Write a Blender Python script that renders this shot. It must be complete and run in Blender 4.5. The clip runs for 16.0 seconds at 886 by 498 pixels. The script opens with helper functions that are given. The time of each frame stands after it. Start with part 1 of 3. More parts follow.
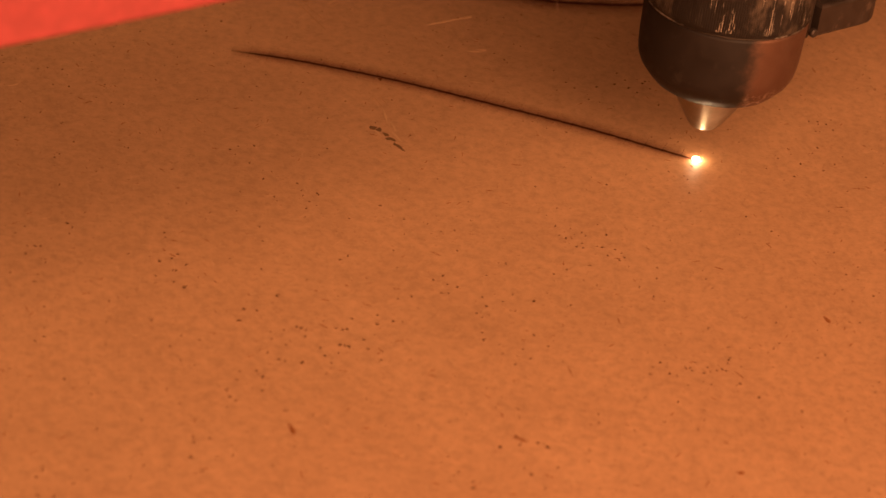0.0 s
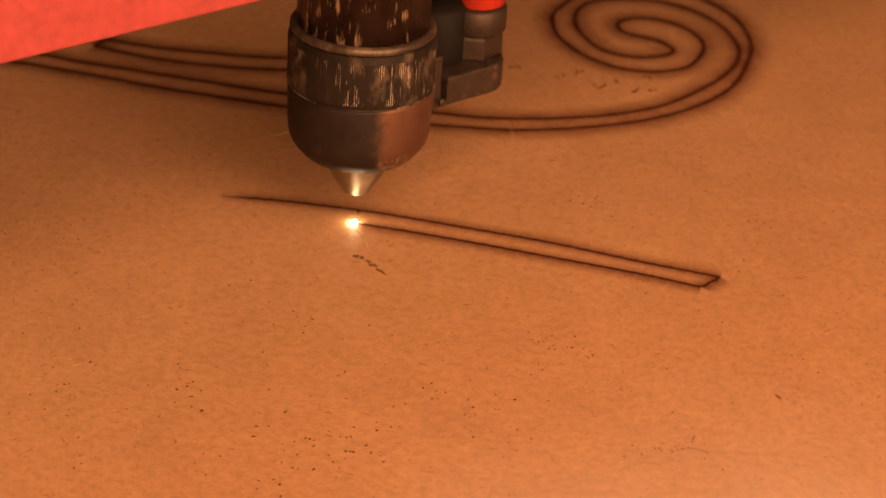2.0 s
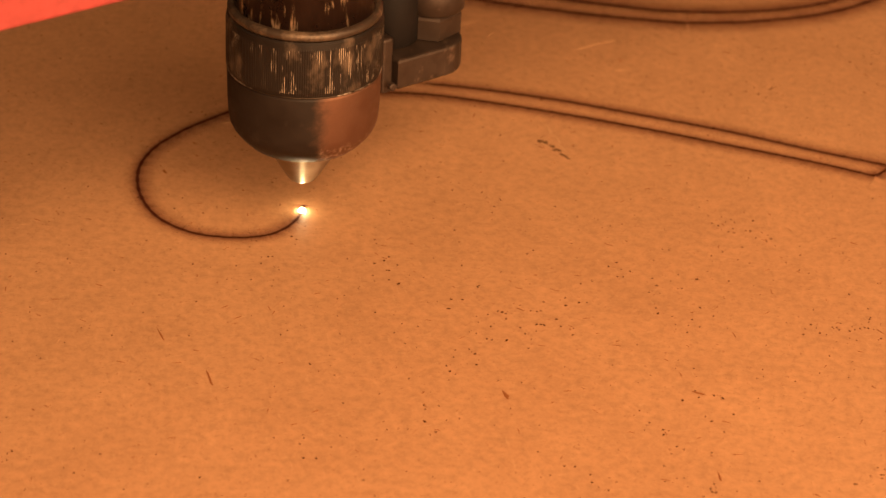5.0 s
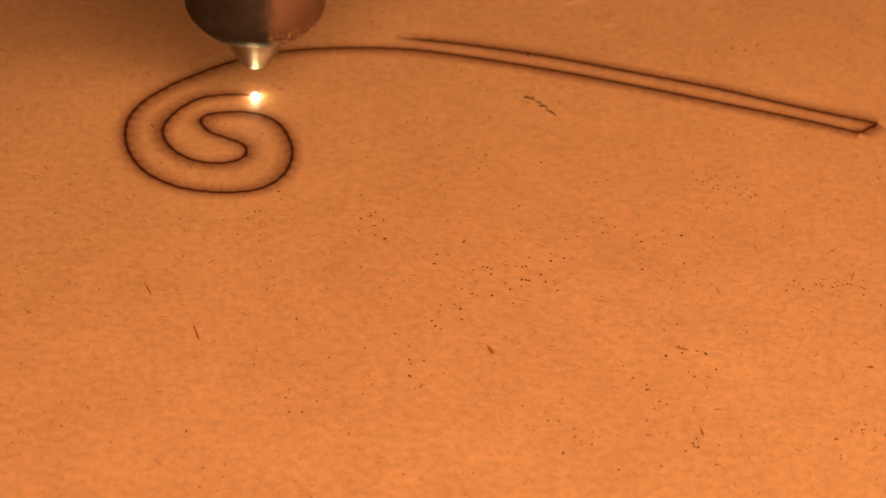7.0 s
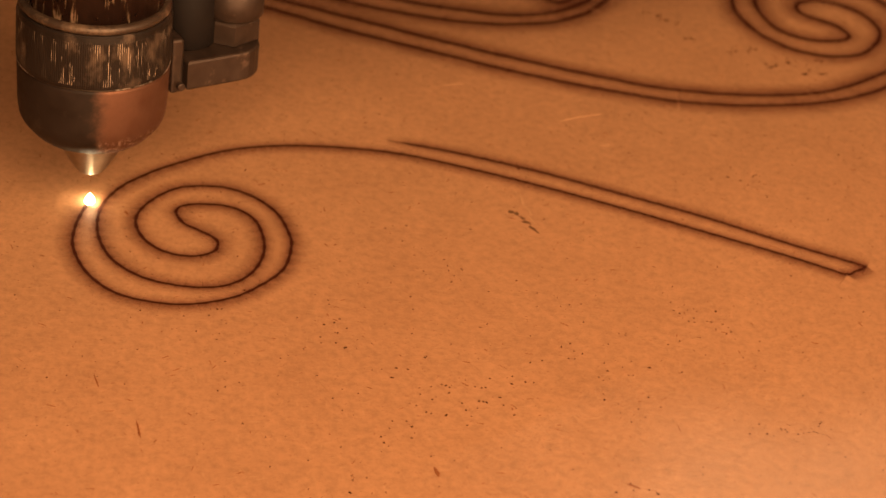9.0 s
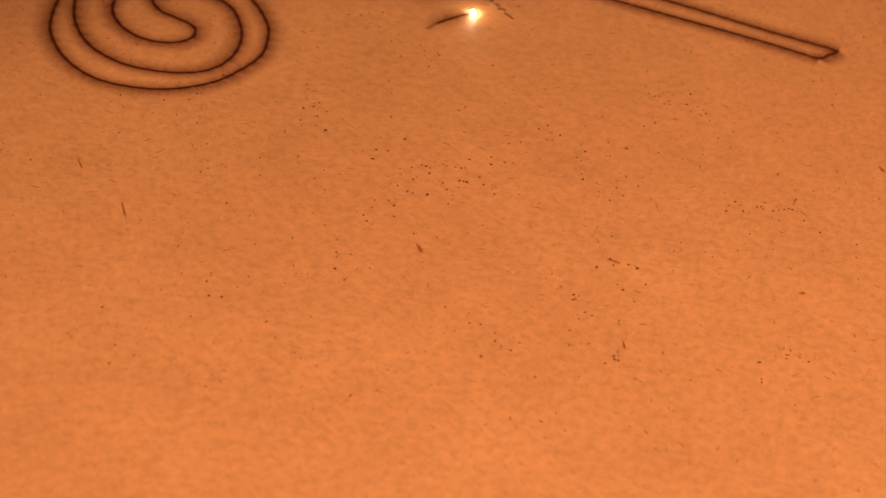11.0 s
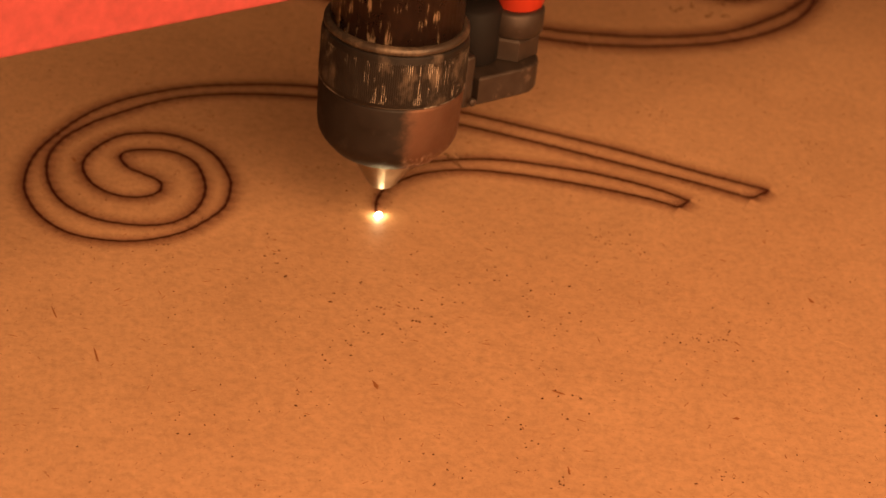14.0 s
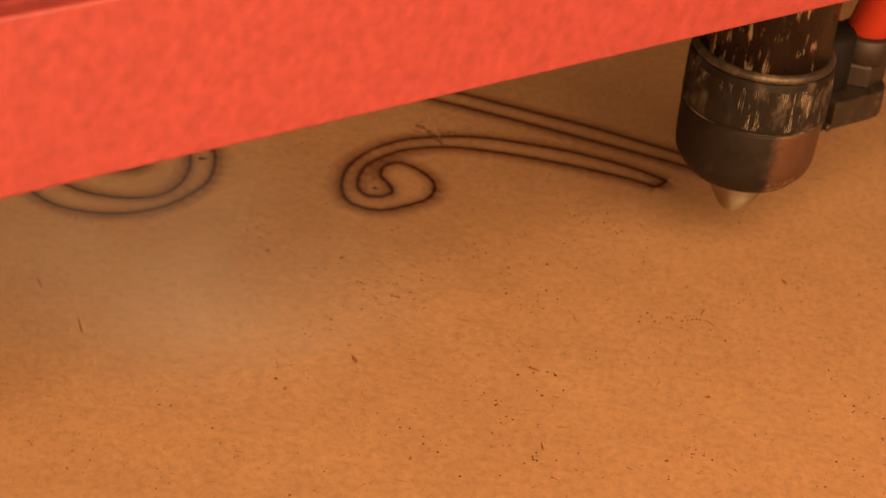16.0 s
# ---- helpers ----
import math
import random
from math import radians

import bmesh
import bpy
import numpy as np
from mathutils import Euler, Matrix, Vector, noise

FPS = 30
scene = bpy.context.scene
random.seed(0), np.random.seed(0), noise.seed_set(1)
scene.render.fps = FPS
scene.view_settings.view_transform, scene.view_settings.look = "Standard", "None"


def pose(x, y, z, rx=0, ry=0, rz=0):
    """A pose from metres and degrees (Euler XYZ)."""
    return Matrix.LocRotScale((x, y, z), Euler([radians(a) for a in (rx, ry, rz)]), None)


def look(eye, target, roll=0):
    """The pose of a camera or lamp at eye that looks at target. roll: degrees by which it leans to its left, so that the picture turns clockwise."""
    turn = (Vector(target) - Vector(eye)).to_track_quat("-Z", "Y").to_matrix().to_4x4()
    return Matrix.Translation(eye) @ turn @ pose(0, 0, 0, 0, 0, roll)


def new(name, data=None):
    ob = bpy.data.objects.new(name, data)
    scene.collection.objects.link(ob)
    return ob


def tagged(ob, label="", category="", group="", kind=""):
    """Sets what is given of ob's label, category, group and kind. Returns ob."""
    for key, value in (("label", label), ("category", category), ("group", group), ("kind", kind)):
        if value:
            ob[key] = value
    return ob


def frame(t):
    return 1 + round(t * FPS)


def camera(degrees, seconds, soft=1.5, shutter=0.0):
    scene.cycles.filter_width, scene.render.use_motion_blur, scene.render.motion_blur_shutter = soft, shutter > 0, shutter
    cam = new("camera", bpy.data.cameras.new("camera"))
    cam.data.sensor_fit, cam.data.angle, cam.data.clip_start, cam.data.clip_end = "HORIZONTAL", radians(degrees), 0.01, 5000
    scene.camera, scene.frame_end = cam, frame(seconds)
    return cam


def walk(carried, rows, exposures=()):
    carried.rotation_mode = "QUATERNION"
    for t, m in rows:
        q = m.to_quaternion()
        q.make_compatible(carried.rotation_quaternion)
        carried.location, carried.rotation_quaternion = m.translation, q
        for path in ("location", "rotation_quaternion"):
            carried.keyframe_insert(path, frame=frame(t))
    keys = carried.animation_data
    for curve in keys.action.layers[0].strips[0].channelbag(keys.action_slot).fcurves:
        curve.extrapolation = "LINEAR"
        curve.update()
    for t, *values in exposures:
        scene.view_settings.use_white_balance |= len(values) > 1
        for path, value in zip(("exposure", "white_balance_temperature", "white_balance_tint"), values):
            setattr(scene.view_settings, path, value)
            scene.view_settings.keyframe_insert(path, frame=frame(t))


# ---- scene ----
MM = 0.001

# ---- camera and its path: seconds, eye (m), yaw to the left, pitch up, roll (degrees) ----
PATH = [
    (0.0, 0.01498, -0.32267, 0.17347, -0.820, -32.164, 7.776),
    (0.5, 0.01290, -0.33010, 0.18093, -3.072, -32.385, 6.869),
    (1.0, 0.01537, -0.33722, 0.18222, -3.884, -32.376, 4.026),
    (1.5, 0.01237, -0.34122, 0.18308, -4.749, -31.217, 4.383),
    (2.0, 0.01058, -0.35527, 0.19042, -1.730, -28.861, 3.917),
    (2.5, 0.00879, -0.36782, 0.19531, -0.832, -29.899, 3.471),
    (3.0, 0.00526, -0.36294, 0.19486, -0.851, -30.146, 3.216),
    (3.5, 0.00025, -0.36485, 0.19605, 0.039, -30.761, 2.669),
    (4.0, -0.00200, -0.36629, 0.19601, 1.690, -31.175, 2.739),
    (4.2, -0.00164, -0.36760, 0.19429, 2.063, -31.133, 2.904),
    (6.3, 0.00122, -0.37389, 0.19523, 0.664, -32.381, 3.707),
    (6.5, 0.00152, -0.37433, 0.19598, 1.045, -32.480, 3.533),
    (7.0, 0.00057, -0.37262, 0.19594, 1.279, -32.643, 3.510),
    (7.5, 0.00124, -0.37194, 0.19734, 1.233, -32.480, 3.602),
    (8.0, 0.00213, -0.37401, 0.19641, 1.242, -32.250, 3.661),
    (8.5, 0.00825, -0.37188, 0.19760, 2.703, -32.187, 5.101),
    (9.0, 0.01478, -0.36210, 0.19742, 3.290, -30.719, 6.960),
    (9.2, 0.01580, -0.36024, 0.19612, 3.609, -30.062, 7.425),
    (11.3, 0.01087, -0.37373, 0.19196, 0.299, -35.051, 7.291),
    (11.5, 0.01173, -0.37717, 0.19882, -0.431, -34.998, 6.741),
    (12.0, 0.01415, -0.38724, 0.20244, -1.145, -31.389, 6.150),
    (12.5, 0.01636, -0.38806, 0.20137, -1.937, -31.814, 6.579),
    (13.0, 0.01521, -0.38374, 0.19977, -2.237, -31.357, 6.742),
    (13.5, 0.01560, -0.37711, 0.19890, -0.399, -31.351, 6.068),
    (14.0, 0.01487, -0.38832, 0.20333, 0.832, -31.006, 6.464),
    (14.5, 0.01654, -0.38472, 0.20637, 1.317, -31.960, 6.597),
    (15.0, 0.01573, -0.38563, 0.20740, 0.884, -31.756, 7.223),
    (15.5, 0.01585, -0.39170, 0.20677, 0.214, -31.632, 7.512),
    (16.0, 0.01602, -0.39265, 0.20888, 0.340, -31.894, 7.552),
]


def aim(x, y, z, yaw, pitch, roll):
    a, p = radians(yaw), radians(pitch)
    ahead = Vector((-math.sin(a) * math.cos(p), math.cos(a) * math.cos(p), math.sin(p)))
    return look((x, y, z), Vector((x, y, z)) + ahead, roll)


cam = camera(22.18, 16.0, soft=1.5, shutter=0.0)
cam.data.dof.use_dof, cam.data.dof.focus_distance, cam.data.dof.aperture_fstop = True, 0.355, 36.0
EXPOSURES = [(0.0, -0.52, 7300, 24), (0.5, -0.64, 7300, 26), (1.0, -0.43, 7300, 22), (1.5, -0.24, 7150, 19), (2.0, -0.23, 7000, 13), (2.5, 0.00, 6800, 6), (3.0, 0.05, 6600, -1),
             (3.5, 0.02, 6620, -1), (4.2, -0.03, 6650, 0), (6.5, -0.02, 6700, -1), (7.0, -0.05, 6750, -1), (8.0, -0.13, 6600, -1), (8.5, -0.11, 6450, -6), (9.0, -0.14, 6500, 2),
             (11.5, -0.28, 6900, 11), (12.0, -0.46, 6900, 13), (13.0, -0.36, 6900, 11), (14.0, -0.26, 6800, 4), (15.0, -0.14, 6350, 0), (15.6, -0.09, 6300, -3), (16.0, -0.41, 6200, -11)]
walk(cam, [(t, aim(*row)) for t, *row in PATH], EXPOSURES)

# ---- light: a dim workshop and one unseen warm lamp, added low at front right ----
world = bpy.data.worlds.new("workshop")
scene.world = world
world.use_nodes = True
world.node_tree.nodes["Background"].inputs["Color"].default_value = (1.0, 0.40, 0.20, 1)
world.node_tree.nodes["Background"].inputs["Strength"].default_value = 0.165
key = bpy.data.lights.new("key_light", "AREA")
key.shape, key.size, key.energy, key.color = "DISK", 0.70, 10.4, (1.0, 0.553, 0.288)
lamp = new("key_light", key)
lamp.matrix_world = look((0.20, -0.46, 0.235), (0.05, -0.22, 0.0))


# ---- materials ----
def material(name):
    m = bpy.data.materials.new(name)
    m.use_nodes = True
    nodes, links = m.node_tree.nodes, m.node_tree.links
    return m, nodes, links, nodes["Principled BSDF"]


def node(nodes, kind, **values):
    n = nodes.new(kind)
    for key_name, v in values.items():
        n.inputs[key_name.replace("_", " ")].default_value = v
    return n


def ramp(nodes, *stops):
    n = nodes.new("ShaderNodeValToRGB")
    while len(n.color_ramp.elements) < len(stops):
        n.color_ramp.elements.new(0.5)
    for e, (at, c) in zip(n.color_ramp.elements, stops):
        e.position, e.color = at, (*c, 1) if len(c) == 3 else c
    return n


def grey(v):
    return (v, v, v)


def mix(nodes, links, factor, a, b, blend="MIX"):
    n = nodes.new("ShaderNodeMix")
    n.data_type, n.blend_type = "RGBA", blend
    for slot, v in ((0, factor), (6, a), (7, b)):
        if hasattr(v, "links"):
            links.new(v, n.inputs[slot])
        elif slot:
            n.inputs[slot].default_value = (*v, 1)
        else:
            n.inputs[slot].default_value = v
    return n.outputs[2]


def place(nodes, links, scale=(1, 1, 1), turn=0.0):
    tex, mp = nodes.new("ShaderNodeTexCoord"), nodes.new("ShaderNodeMapping")
    mp.vector_type = "TEXTURE"
    mp.inputs["Scale"].default_value, mp.inputs["Rotation"].default_value = [1 / s for s in scale], (0, 0, radians(turn))
    links.new(tex.outputs["Object"], mp.inputs["Vector"])
    return mp.outputs["Vector"]


def board_material():
    """Raw fibreboard: mottled tan with short pale and dark fibres."""
    m, nodes, links, out = material("fibreboard")
    here = place(nodes, links)
    broad = node(nodes, "ShaderNodeTexNoise", Scale=28.0, Detail=5.0, Roughness=0.6)
    links.new(here, broad.inputs["Vector"])
    base = ramp(nodes, (0.3, (0.410, 0.217, 0.110)), (0.7, (0.456, 0.247, 0.128)))
    links.new(broad.outputs["Fac"], base.inputs["Fac"])
    colour = base.outputs["Color"]
    blotch = node(nodes, "ShaderNodeTexNoise", Scale=620.0, Detail=6.0, Roughness=0.72)
    links.new(here, blotch.inputs["Vector"])
    tone = ramp(nodes, (0.28, grey(0.77)), (0.5, grey(1.0)), (0.74, grey(1.19)))
    links.new(blotch.outputs["Fac"], tone.inputs["Fac"])
    colour = mix(nodes, links, 1.0, colour, tone.outputs["Color"], "MULTIPLY")
    patch = node(nodes, "ShaderNodeTexNoise", Scale=115.0, Detail=3.0, Roughness=0.6, Distortion=0.6)
    links.new(here, patch.inputs["Vector"])
    cloudy = ramp(nodes, (0.32, grey(0.955)), (0.52, grey(1.0)), (0.70, grey(1.04)))
    links.new(patch.outputs["Fac"], cloudy.inputs["Fac"])
    colour = mix(nodes, links, 1.0, colour, cloudy.outputs["Color"], "MULTIPLY")
    for turn, sx, sy, lo, hi, shade, amount in ((24, 330, 1300, 0.63, 0.73, (0.58, 0.35, 0.19), 0.24), (108, 380, 1500, 0.63, 0.73, (0.58, 0.35, 0.19), 0.24),
                                                (63, 340, 1300, 0.62, 0.76, (0.22, 0.092, 0.042), 0.22), (-48, 420, 1200, 0.62, 0.76, (0.22, 0.092, 0.042), 0.22)):
        f = node(nodes, "ShaderNodeTexNoise", Scale=1.0, Detail=2.0, Roughness=0.5)
        links.new(place(nodes, links, (sx, sy, 1), turn), f.inputs["Vector"])
        cut = ramp(nodes, (lo, grey(0)), (hi, grey(amount)))
        links.new(f.outputs["Fac"], cut.inputs["Fac"])
        colour = mix(nodes, links, cut.outputs["Color"], colour, shade)
    fine = node(nodes, "ShaderNodeTexNoise", Scale=1250.0, Detail=3.0, Roughness=0.7)
    links.new(here, fine.inputs["Vector"])
    dots = ramp(nodes, (0.62, grey(0)), (0.72, grey(0.66)))
    links.new(fine.outputs["Fac"], dots.inputs["Fac"])
    colour = mix(nodes, links, dots.outputs["Color"], colour, (0.23, 0.088, 0.036))
    links.new(colour, out.inputs["Base Color"])
    out.inputs["Roughness"].default_value = 0.62
    out.inputs["Specular IOR Level"].default_value = 0.3
    bump = node(nodes, "ShaderNodeBump", Strength=0.25, Distance=0.00008)
    links.new(blotch.outputs["Fac"], bump.inputs["Height"])
    links.new(bump.outputs["Normal"], out.inputs["Normal"])
    return m


def char_material():
    """Charred line in a brown scorch that thins out to bare board at its edges."""
    m, nodes, links, out = material("charred_line")
    attr = nodes.new("ShaderNodeAttribute")
    attr.attribute_name = "char"
    n = node(nodes, "ShaderNodeTexNoise", Scale=900.0, Detail=4.0, Roughness=0.65)
    links.new(place(nodes, links), n.inputs["Vector"])
    wobble = node(nodes, "ShaderNodeMath")
    wobble.operation = "MULTIPLY_ADD"
    links.new(n.outputs["Fac"], wobble.inputs[0])
    wobble.inputs[1].default_value, wobble.inputs[2].default_value = 0.8, 0.60
    uneven = node(nodes, "ShaderNodeTexNoise", Scale=1.0, Detail=3.0, Roughness=0.6)
    links.new(place(nodes, links, (190, 190, 1)), uneven.inputs["Vector"])
    sooty = ramp(nodes, (0.34, grey(0.80)), (0.66, grey(1.20)))
    links.new(uneven.outputs["Fac"], sooty.inputs["Fac"])
    burnt = node(nodes, "ShaderNodeMath")
    burnt.operation = "MULTIPLY"
    links.new(attr.outputs["Fac"], burnt.inputs[0])
    links.new(wobble.outputs[0], burnt.inputs[1])
    total = node(nodes, "ShaderNodeMath")
    total.operation = "MULTIPLY"
    links.new(burnt.outputs[0], total.inputs[0])
    links.new(sooty.outputs["Color"], total.inputs[1])
    cover = ramp(nodes, (0.03, grey(0.0)), (0.16, grey(0.19)), (0.36, grey(0.46)), (0.64, grey(0.70)), (0.82, grey(0.95)))
    links.new(total.outputs[0], cover.inputs["Fac"])
    tone = ramp(nodes, (0.3, (0.150, 0.040, 0.019)), (0.8, (0.050, 0.0135, 0.0075)))
    links.new(total.outputs[0], tone.inputs["Fac"])
    links.new(tone.outputs["Color"], out.inputs["Base Color"])
    out.inputs["Roughness"].default_value = 0.9
    out.inputs["Specular IOR Level"].default_value = 0.05
    links.new(cover.outputs["Color"], out.inputs["Alpha"])
    return m


def worn_metal(name, dark, bare, metallic, rough, sx, sz, lo, hi):
    """Dark coated metal, rubbed bare in upright streaks."""
    m, nodes, links, out = material(name)
    a = node(nodes, "ShaderNodeTexNoise", Scale=1.0, Detail=5.0, Roughness=0.7)
    links.new(place(nodes, links, (sx, sx, sz)), a.inputs["Vector"])
    b = node(nodes, "ShaderNodeTexNoise", Scale=95.0, Detail=3.0, Roughness=0.6)
    links.new(place(nodes, links), b.inputs["Vector"])
    prod = node(nodes, "ShaderNodeMath")
    prod.operation = "MULTIPLY"
    links.new(a.outputs["Fac"], prod.inputs[0])
    links.new(b.outputs["Fac"], prod.inputs[1])
    cut = ramp(nodes, (lo, grey(0)), (hi, grey(1)))
    links.new(prod.outputs[0], cut.inputs["Fac"])
    dust = node(nodes, "ShaderNodeTexNoise", Scale=320.0, Detail=5.0, Roughness=0.7)
    links.new(place(nodes, links), dust.inputs["Vector"])
    grime = ramp(nodes, (0.35, grey(0.8)), (0.7, grey(1.25)))
    links.new(dust.outputs["Fac"], grime.inputs["Fac"])
    coat = mix(nodes, links, 1.0, dark, grime.outputs["Color"], "MULTIPLY")
    links.new(mix(nodes, links, cut.outputs["Color"], coat, bare), out.inputs["Base Color"])
    out.inputs["Metallic"].default_value = metallic
    gloss = ramp(nodes, (0.3, grey(rough - 0.1)), (0.75, grey(rough + 0.18)))
    links.new(dust.outputs["Fac"], gloss.inputs["Fac"])
    links.new(gloss.outputs["Color"], out.inputs["Roughness"])
    bump = node(nodes, "ShaderNodeBump", Strength=0.3, Distance=0.0001)
    links.new(dust.outputs["Fac"], bump.inputs["Height"])
    links.new(bump.outputs["Normal"], out.inputs["Normal"])
    return m


def painted(name, colour, rough, grain=260.0, depth=0.12, gloss=0.5):
    m, nodes, links, out = material(name)
    n = node(nodes, "ShaderNodeTexNoise", Scale=grain, Detail=4.0, Roughness=0.6)
    links.new(place(nodes, links), n.inputs["Vector"])
    tone = ramp(nodes, (0.3, grey(1 - depth)), (0.7, grey(1 + depth)))
    links.new(n.outputs["Fac"], tone.inputs["Fac"])
    links.new(mix(nodes, links, 1.0, colour, tone.outputs["Color"], "MULTIPLY"), out.inputs["Base Color"])
    out.inputs["Roughness"].default_value = rough
    out.inputs["Specular IOR Level"].default_value = gloss
    bump = node(nodes, "ShaderNodeBump", Strength=0.2, Distance=0.0001)
    links.new(n.outputs["Fac"], bump.inputs["Height"])
    links.new(bump.outputs["Normal"], out.inputs["Normal"])
    return m


def glow_material(name, colour, strength):
    m, nodes, links, out = material(name)
    out.inputs["Base Color"].default_value = (0.02, 0.01, 0.005, 1)
    out.inputs["Emission Color"].default_value = (*colour, 1)
    out.inputs["Emission Strength"].default_value = strength
    return m


def knurl_material():
    """Dark collar whose ridges are rubbed to bare metal in patches."""
    m = worn_metal("worn_knurled_metal", (0.020, 0.014, 0.011), (0.14, 0.098, 0.07), 0.3, 0.5, 260.0, 110.0, 0.28, 0.44)
    nodes, links, out = m.node_tree.nodes, m.node_tree.links, m.node_tree.nodes["Principled BSDF"]
    under = out.inputs["Base Color"].links[0].from_socket
    attr = nodes.new("ShaderNodeAttribute")
    attr.attribute_name = "ridge"
    tops = ramp(nodes, (0.72, grey(0)), (0.95, grey(1)))
    links.new(attr.outputs["Fac"], tops.inputs["Fac"])
    patch = node(nodes, "ShaderNodeTexNoise", Scale=1.0, Detail=4.0, Roughness=0.65)
    links.new(place(nodes, links, (850, 850, 130)), patch.inputs["Vector"])
    worn = ramp(nodes, (0.525, grey(0)), (0.575, grey(1)))
    links.new(patch.outputs["Fac"], worn.inputs["Fac"])
    zone = node(nodes, "ShaderNodeTexNoise", Scale=150.0, Detail=2.0, Roughness=0.5)
    links.new(place(nodes, links), zone.inputs["Vector"])
    rubbed = ramp(nodes, (0.44, grey(0.08)), (0.54, grey(1)))
    links.new(zone.outputs["Fac"], rubbed.inputs["Fac"])
    streaks = mix(nodes, links, 1.0, worn.outputs["Color"], rubbed.outputs["Color"], "MULTIPLY")
    both = mix(nodes, links, 1.0, tops.outputs["Color"], streaks, "MULTIPLY")
    links.new(mix(nodes, links, both, under, (0.72, 0.57, 0.43)), out.inputs["Base Color"])
    return m


def nozzle_material():
    """Nozzle metal: dark on one side, coppery and more metallic on the other, with an uneven edge."""
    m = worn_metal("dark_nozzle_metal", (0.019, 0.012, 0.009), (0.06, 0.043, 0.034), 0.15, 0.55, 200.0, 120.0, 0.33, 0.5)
    nodes, links, out = m.node_tree.nodes, m.node_tree.links, m.node_tree.nodes["Principled BSDF"]
    under = out.inputs["Base Color"].links[0].from_socket
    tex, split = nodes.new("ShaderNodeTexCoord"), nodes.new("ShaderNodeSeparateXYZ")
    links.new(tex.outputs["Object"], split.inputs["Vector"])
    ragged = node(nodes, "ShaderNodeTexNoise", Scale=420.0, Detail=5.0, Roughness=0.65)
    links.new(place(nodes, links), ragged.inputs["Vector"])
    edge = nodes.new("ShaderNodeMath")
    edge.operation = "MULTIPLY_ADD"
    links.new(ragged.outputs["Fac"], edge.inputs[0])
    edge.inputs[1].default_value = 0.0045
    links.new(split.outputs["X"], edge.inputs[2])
    # mask that rises towards +X, where the colour turns coppery
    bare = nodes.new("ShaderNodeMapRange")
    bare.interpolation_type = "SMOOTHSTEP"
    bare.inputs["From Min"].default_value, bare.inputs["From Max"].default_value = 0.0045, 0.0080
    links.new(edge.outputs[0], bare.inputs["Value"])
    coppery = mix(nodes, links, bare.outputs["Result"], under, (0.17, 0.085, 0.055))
    low = nodes.new("ShaderNodeMapRange")
    low.interpolation_type = "SMOOTHSTEP"
    low.inputs["From Min"].default_value, low.inputs["From Max"].default_value = 0.0192, 0.0172
    links.new(split.outputs["Z"], low.inputs["Value"])
    nicks = node(nodes, "ShaderNodeTexNoise", Scale=700.0, Detail=6.0, Roughness=0.75)
    links.new(place(nodes, links), nicks.inputs["Vector"])
    flaked = ramp(nodes, (0.53, grey(0)), (0.62, grey(0.7)))
    links.new(nicks.outputs["Fac"], flaked.inputs["Fac"])
    bevel = mix(nodes, links, 1.0, low.outputs["Result"], bare.outputs["Result"], "MULTIPLY")
    chipped = mix(nodes, links, 1.0, bevel, flaked.outputs["Color"], "MULTIPLY")
    links.new(mix(nodes, links, chipped, coppery, (0.60, 0.44, 0.33)), out.inputs["Base Color"])
    shine = nodes.new("ShaderNodeMapRange")
    shine.inputs["To Min"].default_value, shine.inputs["To Max"].default_value = 0.15, 0.85
    links.new(bare.outputs["Result"], shine.inputs["Value"])
    links.new(shine.outputs["Result"], out.inputs["Metallic"])
    return m


BOARD = board_material()
CHAR = char_material()
COLLAR = knurl_material()
RING = worn_metal("dark_ring_metal", (0.055, 0.036, 0.025), (0.22, 0.15, 0.10), 0.4, 0.45, 300.0, 300.0, 0.24, 0.40)
CHIPS = worn_metal("bare_chipped_metal", (0.05, 0.035, 0.025), (0.62, 0.50, 0.40), 0.8, 0.4, 260.0, 260.0, 0.26, 0.36)
# tan streaks in the tube's colour: scratches, and bright reflections painted in
TUBE = worn_metal("streaked_black_tube", (0.036, 0.018, 0.013), (0.58, 0.42, 0.28), 0.5, 0.30, 900.0, 120.0, 0.297, 0.345)
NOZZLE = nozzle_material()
for coat in (NOZZLE, COLLAR):
    coat.node_tree.nodes["Principled BSDF"].inputs["Specular IOR Level"].default_value = 0.22
CONE = worn_metal("bright_cone_metal", (0.36, 0.30, 0.23), (0.70, 0.60, 0.46), 1.0, 0.50, 300.0, 300.0, 0.3, 0.6)
FITTING = worn_metal("dull_fitting_metal", (0.055, 0.036, 0.027), (0.24, 0.16, 0.115), 0.6, 0.48, 420.0, 260.0, 0.33, 0.50)
turned, joins, cone_shader = CONE.node_tree.nodes, CONE.node_tree.links, CONE.node_tree.nodes["Principled BSDF"]
grooves = turned.new("ShaderNodeTangent")  # the marks of the lathe run round the cone
grooves.direction_type, grooves.axis = "RADIAL", "Z"
joins.new(grooves.outputs["Tangent"], cone_shader.inputs["Tangent"])
cone_shader.inputs["Anisotropic"].default_value, cone_shader.inputs["Anisotropic Rotation"].default_value = 0.75, 0.25
BLACK = painted("black_fitting_plastic", (0.012, 0.009, 0.008), 0.65, gloss=0.12)
RED = painted("red_enamel", (0.325, 0.045, 0.046), 0.5, 520.0, 0.17)
HOSE = painted("red_hose_plastic", (0.60, 0.05, 0.025), 0.3, 90.0, 0.05)
SOOT = painted("soot_speck", (0.080, 0.026, 0.010), 0.9, gloss=0.05)
